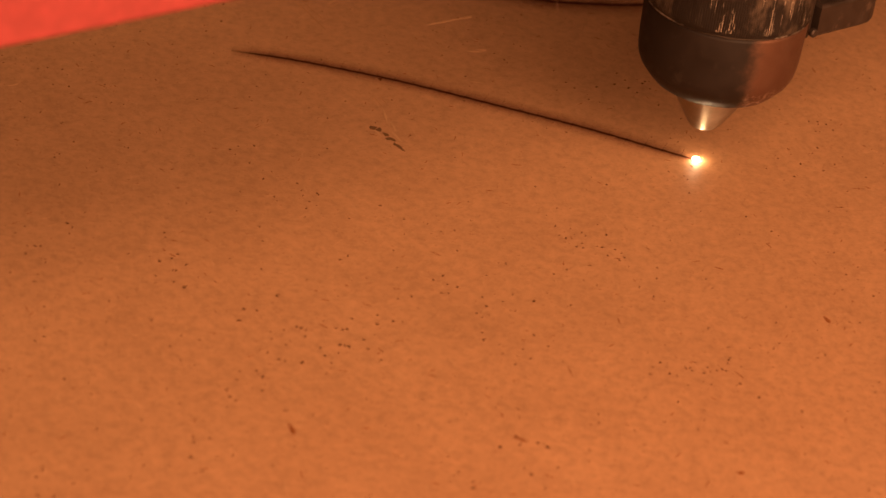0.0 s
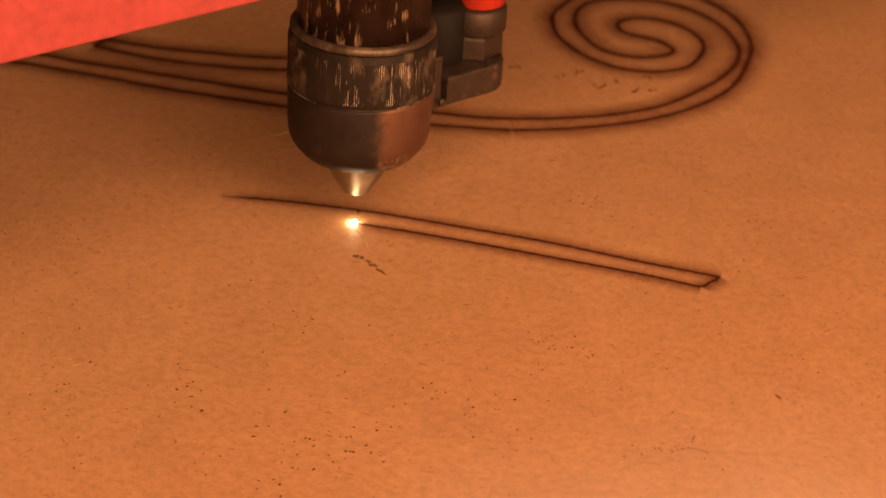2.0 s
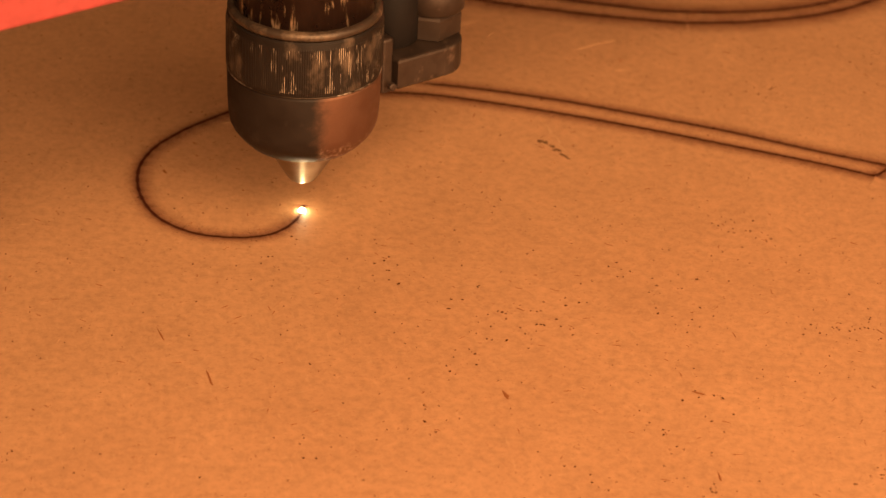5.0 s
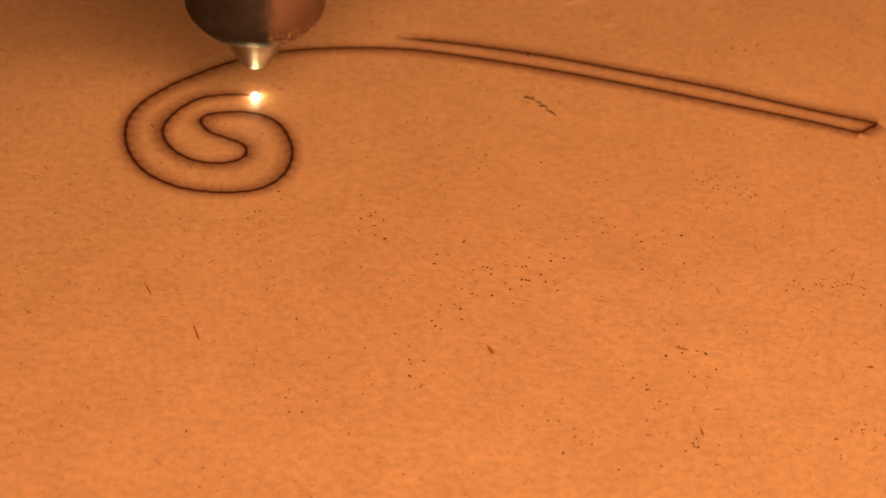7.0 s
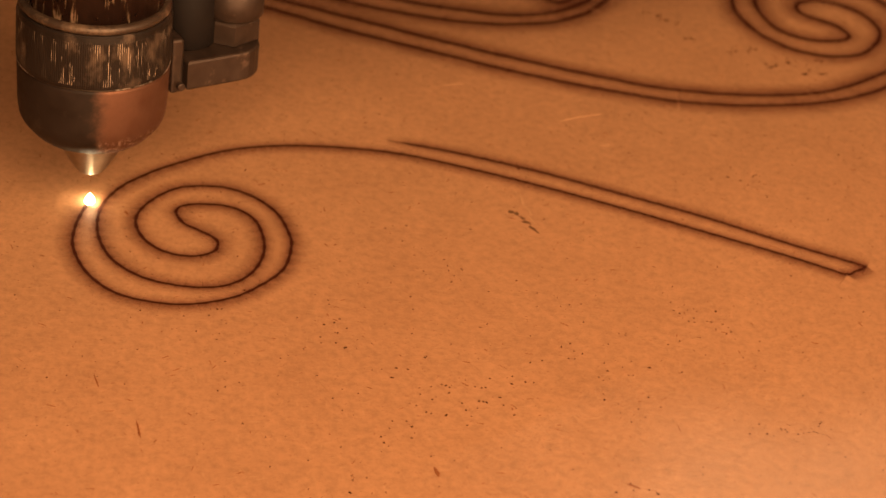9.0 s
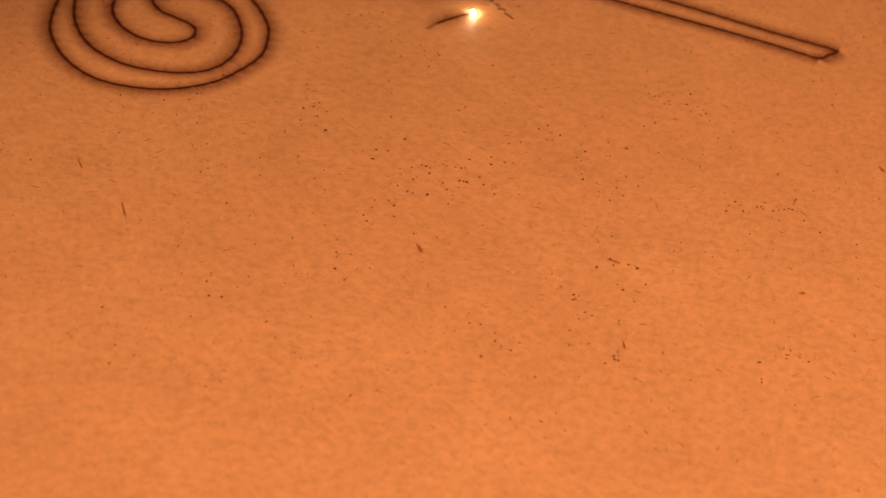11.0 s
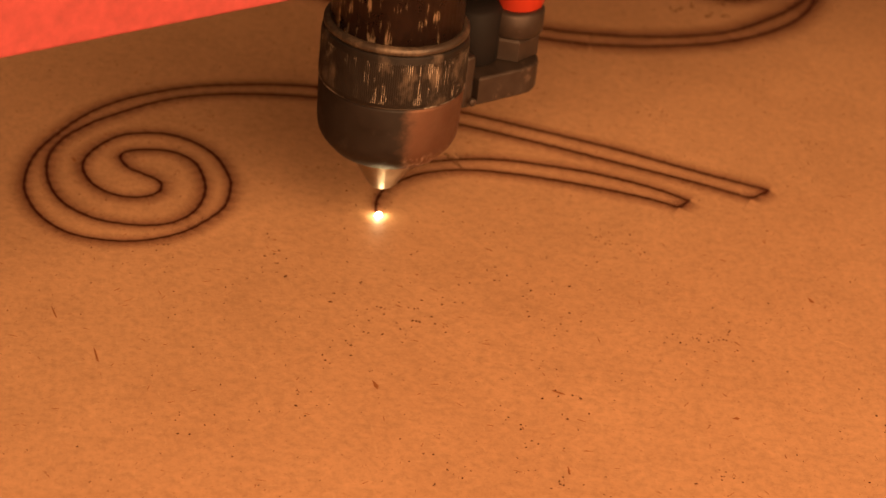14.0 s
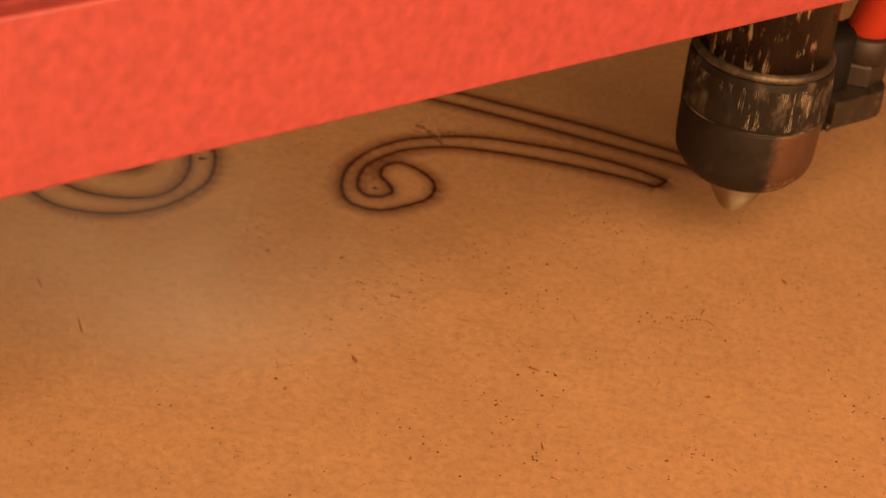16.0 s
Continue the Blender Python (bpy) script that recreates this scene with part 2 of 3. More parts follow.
FIBRE = painted("brown_fibre", (0.25, 0.092, 0.035), 0.9, gloss=0.05)
STEEL = painted("bed_steel", (0.10, 0.085, 0.07), 0.45)
PLASTER = painted("workshop_paint", (0.5, 0.45, 0.38), 0.8, 8.0)
SPOT = glow_material("laser_spot_glow", (1.0, 0.74, 0.42), 620.0)
FLAME = glow_material("flame_glow", (1.0, 0.72, 0.42), 150.0)


# ---- building helpers ----
def part(name, bm, mat, parent=None, label="", smooth=False):
    data = bpy.data.meshes.new(name)
    if smooth:
        for f in bm.faces:
            f.smooth = True
    bm.to_mesh(data)
    bm.free()
    data.materials.append(mat)
    ob = new(name, data)
    if parent:
        ob.parent = parent
    if label:
        tagged(ob, label)
    return ob


def empty(name, x=0, y=0, z=0):
    ob = new(name)
    ob.empty_display_size = 0.01
    ob.location = (x, y, z)
    return ob


def box(bm, size, m=None, bevel=0.0, segments=2):
    made = bmesh.ops.create_cube(bm, size=1.0, matrix=(m or Matrix()) @ Matrix.Diagonal((*size, 1)))
    if bevel:
        edges = list({e for v in made["verts"] for e in v.link_edges})
        bmesh.ops.bevel(bm, geom=edges, offset=bevel, segments=segments, profile=0.5, affect="EDGES")
    return bm


def lathe(profile, steps=96, knurl=None, m=None):
    """A turned body from (radius, height) pairs in mm; knurl: (first, last, depth) rows that carry upright ridges."""
    bm = bmesh.new()
    ridge = bm.verts.layers.float.new("ridge")
    rings = []
    for row, (r, z) in enumerate(profile):
        ring = []
        for k in range(steps):
            a = 2 * math.pi * k / steps
            rr = r - (knurl[2] if knurl and knurl[0] <= row <= knurl[1] and k % 2 else 0.0)
            ring.append(bm.verts.new((rr * MM * math.cos(a), rr * MM * math.sin(a), z * MM)))
            ring[-1][ridge] = 1.0 if rr == r and knurl and knurl[0] <= row <= knurl[1] else 0.0
        rings.append(ring)
    for a, b in zip(rings, rings[1:]):
        for k in range(steps):
            bm.faces.new((a[k], a[(k + 1) % steps], b[(k + 1) % steps], b[k]))
    if profile[0][0] > 0.01:
        bm.faces.new(list(reversed(rings[0])))
    if profile[-1][0] > 0.01:
        bm.faces.new(rings[-1])
    if m:
        bm.transform(m)
    return bm


def curve(points, step=0.8):
    """A smooth line through control points, cut into steps of that many mm."""
    if len(points) == 2:
        dense = [Vector(points[0]).lerp(Vector(points[1]), k / 12) for k in range(13)]
    else:
        p = [Vector(q) for q in points]
        p = [2 * p[0] - p[1], *p, 2 * p[-1] - p[-2]]
        dense = []
        for a, b, c, d in zip(p, p[1:], p[2:], p[3:]):
            for k in range(16):
                u = k / 16
                dense.append(0.5 * (2 * b + (c - a) * u + (2 * a - 5 * b + 4 * c - d) * u * u + (3 * b - a - 3 * c + d) * u ** 3))
        dense.append(p[-2])
    return dense


class Stroke:
    """One closed line that the laser draws: place and heading by the length drawn, in mm."""

    def __init__(self, runs):
        pts, ends = [], []
        for run in runs:
            pts += curve(run)[1 if pts else 0:]
            ends.append(len(pts) - 1)
        self.xy = np.array([(q[0], q[1]) for q in pts])
        self.s = np.concatenate([[0], np.cumsum(np.linalg.norm(np.diff(self.xy, axis=0), axis=1))])
        self.length = float(self.s[-1])
        self.breaks = [0.0] + [float(self.s[k]) for k in ends]

    def at(self, s):
        return np.array([np.interp(s, self.s, self.xy[:, 0]), np.interp(s, self.s, self.xy[:, 1])])

    def heading(self, s, low, high):
        d = self.at(min(s + 0.35, high)) - self.at(max(s - 0.35, low))
        return d / max(np.linalg.norm(d), 1e-6)

    def lengths(self, step, last=0.0):
        """Even lengths of about that step, none of which goes round a corner: start, end and the run that holds it."""
        for low, high in zip(self.breaks, self.breaks[1:]):
            high = min(high, self.length - last)
            count = max(1, round((high - low) / step))
            for k in range(count):
                yield low + (high - low) * k / count, low + (high - low) * (k + 1) / count, low, high


# ---- the drawing: two scroll shapes, control points in mm on the board ----
BIG = Stroke([
    [(-19.0, 5.3), (-7.2, 4.6), (8.7, 2.2), (24.5, -1.6), (40.0, -5.6), (55.2, -10.6), (69.1, -14.7)],
    [(69.1, -14.7), (65.5, -18.6)],
    [(65.5, -18.6), (55.2, -15.1), (40.2, -10.9), (24.8, -6.7), (9.2, -3.0), (-6.7, -0.1), (-17.3, 0.9), (-27.6, -0.2), (-37.6, -2.8), (-46.9, -7.8),
     (-55.3, -16.3), (-59.1, -21.5), (-61.8, -26.7), (-63.1, -33.3), (-62.1, -40.4), (-59.6, -46.4), (-56.1, -50.8), (-51.1, -53.8), (-46.2, -54.6),
     (-41.6, -54.2), (-37.4, -52.3), (-34.5, -48.1), (-33.5, -42.6), (-34.1, -37.1), (-36.5, -31.1), (-39.6, -28.1), (-43.3, -27.1), (-47.6, -27.9),
     (-49.8, -29.2), (-50.6, -30.7), (-50.3, -32.3), (-48.4, -35.0), (-45.7, -36.4), (-42.9, -37.9), (-41.6, -39.5), (-41.6, -42.4), (-43.8, -44.6),
     (-46.5, -45.3), (-50.0, -44.7), (-53.5, -42.1), (-56.0, -37.9), (-56.6, -33.7), (-55.3, -28.7), (-52.5, -24.0), (-49.1, -21.9),
     (-44.2, -20.9), (-38.8, -22.6), (-33.9, -26.8), (-30.6, -33.0), (-29.4, -37.5), (-29.5, -45.0), (-32.8, -51.9), (-36.5, -56.3), (-42.3, -59.7),
     (-48.6, -60.6), (-54.4, -59.5), (-59.5, -55.6), (-63.1, -50.3), (-65.2, -44.4), (-65.7, -35.2), (-63.5, -26.0), (-59.2, -15.8), (-52.3, -7.6),
     (-42.5, -0.9), (-32.0, 2.9), (-25.0, 4.5), (-18.5, 5.25), (-12.0, 5.0)],
])
SMALL = Stroke([
    [(-3.3, -28.1), (-1.3, -25.0), (3.6, -20.4), (8.7, -17.9), (14.0, -16.1), (19.3, -15.3), (24.7, -15.3), (35.5, -16.2), (46.3, -18.9), (53.9, -22.3)],
    [(53.9, -22.3), (51.8, -25.4)],
    [(51.8, -25.4), (46.3, -23.4), (35.6, -21.4), (24.9, -20.3), (19.6, -20.2), (14.2, -20.4), (9.0, -21.7), (3.9, -24.4), (0.1, -28.3), (-2.2, -31.8),
     (-3.1, -36.2), (-2.7, -40.2), (-1.2, -42.2), (0.9, -42.4), (2.8, -41.1), (3.4, -39.5), (2.4, -37.1), (1.0, -35.1), (0.7, -32.7), (1.5, -30.6),
     (3.5, -29.2), (6.0, -29.8), (8.7, -31.9), (10.5, -34.5), (10.9, -37.5), (9.9, -40.8), (7.1, -43.5), (3.8, -46.0), (0.8, -47.0), (-2.3, -46.4),
     (-4.5, -44.6), (-5.7, -41.0), (-5.9, -37.0), (-5.3, -32.7), (-3.3, -28.1), (-1.3, -25.0)],
])
# seconds and the length drawn by then
BIG_TIMES = [(-1.6, 0.0), (0.0, 78.1), (0.35, 90.2), (0.5, 95.0), (1.0, 117.3), (1.5, 137.3), (2.0, 158.5), (2.5, 178.2), (3.0, 199.7), (3.5, 220.3), (4.0, 245.3),
             (4.2, 256.5), (6.5, 358.6), (7.0, 383.8), (7.5, 406.4), (8.0, 431.3), (8.5, 450.1), (9.0, 476.9), (9.2, 486.7), (10.4, BIG.length)]
SMALL_TIMES = [(10.75, 0.0), (11.5, 33.2), (12.0, 54.5), (12.26, 66.0), (12.5, 71.1), (13.0, 91.7), (13.5, 111.0), (14.0, 135.2), (14.5, 157.7), (15.0, 182.1),
               (15.5, 203.5), (15.55, SMALL.length)]
AFTER = [(15.6, -0.8, -22.9), (15.7, 6.1, -25.0), (15.8, 32.7, -23.9), (15.9, 55.2, -35.2), (16.0, 64.3, -39.4)]


def head_at(t):
    """Where the laser head stands over the board, in mm."""
    if t <= 10.4:
        return BIG.at(np.interp(t, *zip(*BIG_TIMES)))
    if t < 10.75:
        return BIG.at(BIG.length) + (SMALL.at(0) - BIG.at(BIG.length)) * (t - 10.4) / 0.35
    if t <= 15.55:
        return SMALL.at(np.interp(t, *zip(*SMALL_TIMES)))
    rows = [(15.55, *SMALL.at(SMALL.length)), *AFTER]
    ts, xs, ys = zip(*rows)
    return np.array([np.interp(t, ts, xs), np.interp(t, ts, ys)])


TICKS = [k / 10 for k in range(161)]


# ---- large structure ----
def build_place():
    bed = part("machine_bed", box(bmesh.new(), (1.3, 1.3, 0.02), pose(0, 0, -0.0162), 0.002), STEEL)
    tagged(bed, "dark steel bed of the cutting machine under the board", "machine bed", kind="structure")
    floor = part("floor", box(bmesh.new(), (5.0, 5.0, 0.1), pose(0, 0, -0.95)), PLASTER)
    tagged(floor, "plain workshop floor", "floor", kind="structure")
    for name, x, y, sx, sy in (("wall_north", 0, 2.55, 5.2, 0.1), ("wall_south", 0, -2.55, 5.2, 0.1), ("wall_east", 2.55, 0, 0.1, 5.0), ("wall_west", -2.55, 0, 0.1, 5.0)):
        tagged(part(name, box(bmesh.new(), (sx, sy, 2.7), pose(x, y, 0.45)), PLASTER), "plain painted workshop wall", "wall", kind="structure")
    legs = part("machine_stand", box(bmesh.new(), (1.2, 1.2, 0.87), pose(0, 0, -0.463)), STEEL)
    tagged(legs, "steel stand that carries the machine bed", "machine stand", kind="structure")


def build_board():
    bm = box(bmesh.new(), (0.62, 0.62, 0.006), pose(0.0, 0.03, -0.003), 0.0004, 1)
    board = part("fibreboard_sheet", bm, BOARD)
    tagged(board, "raw tan fibreboard sheet with specks and fine fibres", "board")
    return board


# ---- burnt lines ----
ACROSS = [(-3.0, 0.0), (-1.6, 0.11), (-0.85, 0.22), (-0.42, 0.36), (-0.22, 0.66), (-0.11, 1.0), (0.11, 1.0), (0.23, 0.68), (0.46, 0.40), (0.95, 0.29), (1.9, 0.15), (3.6, 0.0)]


def burnt_piece(stroke, s0, s1, low, high, z, broad=1.0, gentle=7.0):
    """Mesh of one charred length of a stroke, about its own middle."""
    count = max(2, int((s1 - s0) / 0.45) + 1)
    mid = stroke.at((s0 + s1) / 2)
    verts, shade, faces = [], [], []
    for k in range(count):
        s = s0 + (s1 - s0) * k / (count - 1)
        c, h = stroke.at(s), stroke.heading(s, low, high)
        side = np.array([-h[1], h[0]])
        fade = min(1.0, 0.22 + s / gentle)  # the beam comes up gently at the start
        if gentle > 1.0:  # and goes down where the line closes on itself
            fade *= min(1.0, max(0.0, stroke.length - s) / 4.5)
        for off, v in ACROSS:
            p = c + side * off * broad - mid
            v *= fade
            verts.append((p[0] * MM, p[1] * MM, z * MM + 0.00003 * v))
            shade.append(v)
    w = len(ACROSS)
    for k in range(count - 1):
        for j in range(w - 1):
            a = k * w + j
            faces.append((a, a + w, a + w + 1, a + 1))
    data = bpy.data.meshes.new("burnt_length")
    data.from_pydata(verts, [], faces)
    layer = data.attributes.new("char", "FLOAT", "POINT")
    layer.data.foreach_set("value", shade)
    data.materials.append(CHAR)
    return data, mid


def build_line(name, label, stroke, times, step=3.0):
    """A line whose charred lengths come up out of the board as the beam passes them."""
    root = tagged(empty(name), label, "burnt line")
    pieces = []
    for k, (s0, s1, low, high) in enumerate(stroke.lengths(step)):
        data, mid = burnt_piece(stroke, s0, min(s1 + 0.05, high), low, high, 0.03 + 0.004 * (k % 5))
        ob = new("burnt_length", data)
        ob.parent = root
        pieces.append((ob, mid, float(np.interp((s0 + s1) / 2, [s for _, s in times], [t for t, _ in times]))))
    return pieces


def build_old_line(name, label, stroke, m, last, step=14.0):
    """A finished line, burnt before the clip begins."""
    root = tagged(empty(name), label, "burnt line")
    root.matrix_world = m
    for k, (s0, s1, low, high) in enumerate(stroke.lengths(step, last)):
        data, mid = burnt_piece(stroke, s0, min(s1 + 0.05, high), low, high, 0.03 + 0.004 * (k % 5), 1.35, 0.1)
        ob = new("burnt_length", data)
        ob.parent = root
        ob.location = (mid[0] * MM, mid[1] * MM, 0)


# ---- laser head ----
GANTRY = 39.2  # heading of the gantry on the board, degrees


def build_head():
    head = tagged(empty("laser_head"), "worn black laser cutting head with a bright cone nozzle", "laser head")
    part("lens_tube", lathe([(11.3, 34.0), (11.3, 130.0)], 64), TUBE, head, "glossy black lens tube with scratches and painted reflection streaks", True)
    part("knurled_collar", lathe([(11.6, 27.9), (12.55, 28.1), (12.7, 28.8), (12.7, 30.4), (12.7, 32.0), (12.7, 33.6), (12.7, 35.0), (12.7, 36.2), (12.6, 36.6), (12.5, 37.2), (12.2, 37.5), (11.2, 37.6)], 440, (2, 7, 0.05)), COLLAR, head, "knurled dark collar, rubbed bare in streaks")
    part("collar_ring", lathe([(11.2, 37.4), (12.1, 37.6), (12.45, 38.0), (12.45, 38.5), (12.2, 38.9), (11.6, 39.1), (11.2, 39.0)], 96), RING, head, "rounded rim of the collar, rubbed brown", True)
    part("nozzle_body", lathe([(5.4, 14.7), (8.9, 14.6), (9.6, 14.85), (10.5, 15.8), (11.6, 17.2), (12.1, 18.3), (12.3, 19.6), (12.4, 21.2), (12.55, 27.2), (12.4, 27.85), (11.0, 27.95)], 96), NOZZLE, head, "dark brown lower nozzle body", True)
    part("seam_ring", lathe([(12.3, 27.75), (12.6, 27.85), (12.64, 27.95), (12.6, 28.05), (12.3, 28.1)], 96), CHIPS, head, "thin bright seam under the collar", True)
    part("nozzle_cone", lathe([(0.9, 7.6), (0.9, 6.55), (1.5, 6.4), (2.1, 6.6), (2.7, 7.3), (3.9, 9.3), (5.1, 11.4), (6.1, 13.2), (6.9, 14.8)], 64), CONE, head, "bright turned metal nozzle cone", True)
    g = pose(0, 0, 0, 0, 0, GANTRY)
    bm = bmesh.new()
    outline = [(14.3, -6.2), (24.0, -6.2)] + [(24.6 + 5.6 * math.cos(a), 6.2 * math.sin(a)) for a in (radians(d) for d in range(-75, 76, 15))] + [(24.0, 6.2), (14.3, 6.2)]
    base = bm.faces.new([bm.verts.new((u * MM, v * MM, 0.0218)) for u, v in outline])
    top = bmesh.ops.extrude_face_region(bm, geom=[base])
    bmesh.ops.translate(bm, vec=(0, 0, 0.0054), verts=[e for e in top["geom"] if isinstance(e, bmesh.types.BMVert)])
    bmesh.ops.recalc_face_normals(bm, faces=bm.faces)
    bmesh.ops.bevel(bm, geom=[e for e in bm.edges if abs(e.verts[0].co.z - e.verts[1].co.z) < 1e-6], offset=0.0005, segments=2, profile=0.5, affect="EDGES")
    bm.transform(g)
    block = part("air_elbow", bm, FITTING, head, "dull scuffed metal air elbow block")
    part("clamp_foot", box(bmesh.new(), (0.0022, 0.0105, 0.0100), g @ pose(0.0129, 0, 0.0262), 0.0005), FITTING, block)
    part("clamp_joint", box(bmesh.new(), (0.0016, 0.0090, 0.0046), g @ pose(0.0145, 0, 0.0245), 0.0002), BLACK, block, "dark recessed joint behind the clamp")
    part("set_screw", lathe([(0.5, 0.0), (0.7, 0.2), (0.7, 0.9), (0.5, 1.1)], 16, None, g @ pose(0.0128, -0.0062, 0.0232, 90, 0, 0)), FITTING, block, "small worn set screw")
    part("hex_nut", lathe([(4.9, 27.0), (5.5, 27.4), (5.5, 30.9), (5.0, 31.6)], 6, None, g @ pose(0.0256, 0.0012, 0, 0, 0, 14)), FITTING, block, "scuffed hexagonal nut")
    part("push_ring", lathe([(5.0, 31.8), (5.3, 32.2), (5.3, 36.0), (4.9, 36.6), (4.2, 36.6)], 48, None, g @ pose(0.0258, 0.0005, 0)), FITTING, block, "", True)
    part("fitting_body", lathe([(4.3, 27.0), (4.9, 27.5), (4.9, 36.8), (4.3, 37.6)], 24, None, g @ pose(0.0180, 0.0020, 0)), BLACK, block, "black fitting body", True)
    part("air_hose", lathe([(4.1, 0.0), (4.1, 90.0)], 40, None, g @ pose(0.0258, 0.0005, 0.0352, 0, 23, 0)), HOSE, block, "glossy red air hose", True)
    return head


def build_spot():
    bm = bmesh.new()
    bmesh.ops.create_uvsphere(bm, u_segments=20, v_segments=12, radius=0.5 * MM)
    bm.transform(Matrix.Diagonal((1.0, 1.0, 0.85, 1)))
    spot = part("burning_spot", bm, SPOT, None, "", True)
    return tagged(spot, "white-hot glowing point where the beam burns the board", "burning spot")


def build_flare():
    """A small tongue of flame that stands over the cut while the board flares up."""
    bm = bmesh.new()
    bmesh.ops.create_uvsphere(bm, u_segments=20, v_segments=14, radius=0.85 * MM)
    for v in bm.verts:
        if v.co.z > 0:
            k = v.co.z / (0.85 * MM)
            v.co = Vector((v.co.x * (1 - 0.45 * k), v.co.y * (1 - 0.45 * k), v.co.z * 1.5))
    return tagged(part("flame", bm, FLAME, None, "", True), "small yellow-white flame flaring up at the cut", "flame")


def build_spark():
    return tagged(part("flying_spark", lathe([(0.02, -8.0), (0.10, -5.0), (0.16, 4.0), (0.08, 8.0)], 10), FLAME, None, "", True), "thin glowing spark thrown out of the cut", "spark")


def build_beam():
    """The red gantry plate in front of the head; it slides across with the head."""
    beam = tagged(empty("gantry_beam"), "bright red painted gantry plate above the board", "gantry beam")
    part("front_plate", box(bmesh.new(), (1.1, 0.003, 0.0255), pose(0, 0, 0.07085), 0.0005), RED, beam)
    part("top_flange", box(bmesh.new(), (1.1, 0.005, 0.0025), pose(0, 0.0042, 0.0822), 0.0010), RED, beam)
    # bulk added behind the plate; it also keeps ambient light off the board
    part("gantry_rail", box(bmesh.new(), (1.1, 0.055, 0.056), pose(0, 0.0985, 0.090), 0.003), STEEL, beam, "dark steel rail behind the plate")
    return beam


# ---- smoke: thin rigid veils that drift over the board ----
def smoke_material():
    m, nodes, links, out = material("thin_smoke")
    n = node(nodes, "ShaderNodeTexNoise", Scale=24.0, Detail=3.0, Roughness=0.55, Distortion=0.8)
    links.new(place(nodes, links), n.inputs["Vector"])
    cloud = ramp(nodes, (0.30, grey(0.15)), (0.70, grey(1.0)))
    links.new(n.outputs["Fac"], cloud.inputs["Fac"])
    tex, mp, fall = nodes.new("ShaderNodeTexCoord"), nodes.new("ShaderNodeMapping"), nodes.new("ShaderNodeTexGradient")
    mp.inputs["Location"].default_value, mp.inputs["Scale"].default_value = (-1, -1, 0), (2, 2, 0)
    links.new(tex.outputs["Generated"], mp.inputs["Vector"])
    fall.gradient_type = "SPHERICAL"
    links.new(mp.outputs["Vector"], fall.inputs["Vector"])
    thin = ramp(nodes, (0.05, grey(0.0)), (0.35, grey(0.03)), (0.75, grey(0.088)))
    links.new(fall.outputs["Fac"], thin.inputs["Fac"])
    out.inputs["Base Color"].default_value = (0.70, 0.69, 0.70, 1)
    out.inputs["Roughness"].default_value = 1.0
    out.inputs["Specular IOR Level"].default_value = 0.0
    links.new(mix(nodes, links, 1.0, cloud.outputs["Color"], thin.outputs["Color"], "MULTIPLY"), out.inputs["Alpha"])
    return m


def build_smoke(seed, size):
    """A lumpy wisp of smoke, of two shells one within the other."""
    puff = tagged(empty("smoke_wisp"), "thin pale wisp of smoke drifting over the board", "smoke", "wisps of smoke")
    for k, s in enumerate((1.0, 0.72)):
        bm = bmesh.new()
        bmesh.ops.create_icosphere(bm, subdivisions=4, radius=1.0)
        for v in bm.verts:
            d = 1.0 + 0.35 * noise.noise(v.co * 1.3 + Vector((seed, k, 0)))
            v.co = Vector((v.co.x * size[0], v.co.y * size[1], v.co.z * size[2])) * d * s * MM
        ob = part("smoke_shell", bm, SMOKE, puff, "", True)
        ob.visible_shadow = False
    return puff


# ---- specks and fibres on the board ----
SPECKS = [(-20.1, -59.5), (-17.6, -61.3), (-17.4, -64.2), (-15.8, -65.1), (-16.4, -59.5), (-2.9, -64.0), (-7.2, -68.6), (-5.3, -68.5), (-7.4, -71.4), (-1.1, -72.2),
          (1.1, -71.3), (1.7, -71.6), (1.8, -73.2), (-0.5, -75.6), (-2.7, -77.9), (-1.0, -79.2), (-0.2, -79.4), (2.1, -79.2), (4.1, -75.4), (4.9, -77.1),
          (6.6, -76.1), (5.9, -78.5), (5.5, -81.0), (7.3, -74.1), (7.8, -74.2), (6.6, -74.1), (7.6, -67.5), (5.6, -70.4), (6.6, -70.4), (7.2, -70.2),
          (9.7, -72.3), (10.4, -74.2), (12.3, -76.4), (11.0, -65.9), (11.1, -68.1), (13.2, -66.9), (13.5, -61.2), (15.3, -60.2), (18.0, -55.3), (-5.7, -82.9),
          (-3.6, -82.4), (-2.6, -83.6), (-5.9, -84.9), (-6.8, -87.4), (-6.2, -88.7), (-5.4, -89.5), (-2.3, -86.5), (1.1, -90.4)]
MORE_SPECKS = [(5.6, -51.9), (-3.1, -64.4), (21.5, -56.3), (20.1, -56.0), (25.1, -58.1), (25.8, -60.2), (24.5, -62.4), (25.3, -63.1), (25.5, -66.9), (25.8, -68.5), (29.4, -56.4),
               (29.2, -60.6), (29.9, -60.5), (32.4, -57.4), (32.6, -65.9), (34.6, -68.1), (31.2, -69.6), (32.3, -71.6), (30.3, -73.4), (30.9, -89.3), (31.4, -91.0), (33.7, -90.2),
               (35.0, -90.8), (28.9, -92.0), (32.2, -95.8), (33.0, -96.9), (36.4, -94.7), (26.6, -100.1), (23.8, -98.4), (25.8, -99.9), (-9.2, -102.1), (-8.2, -105.3)]
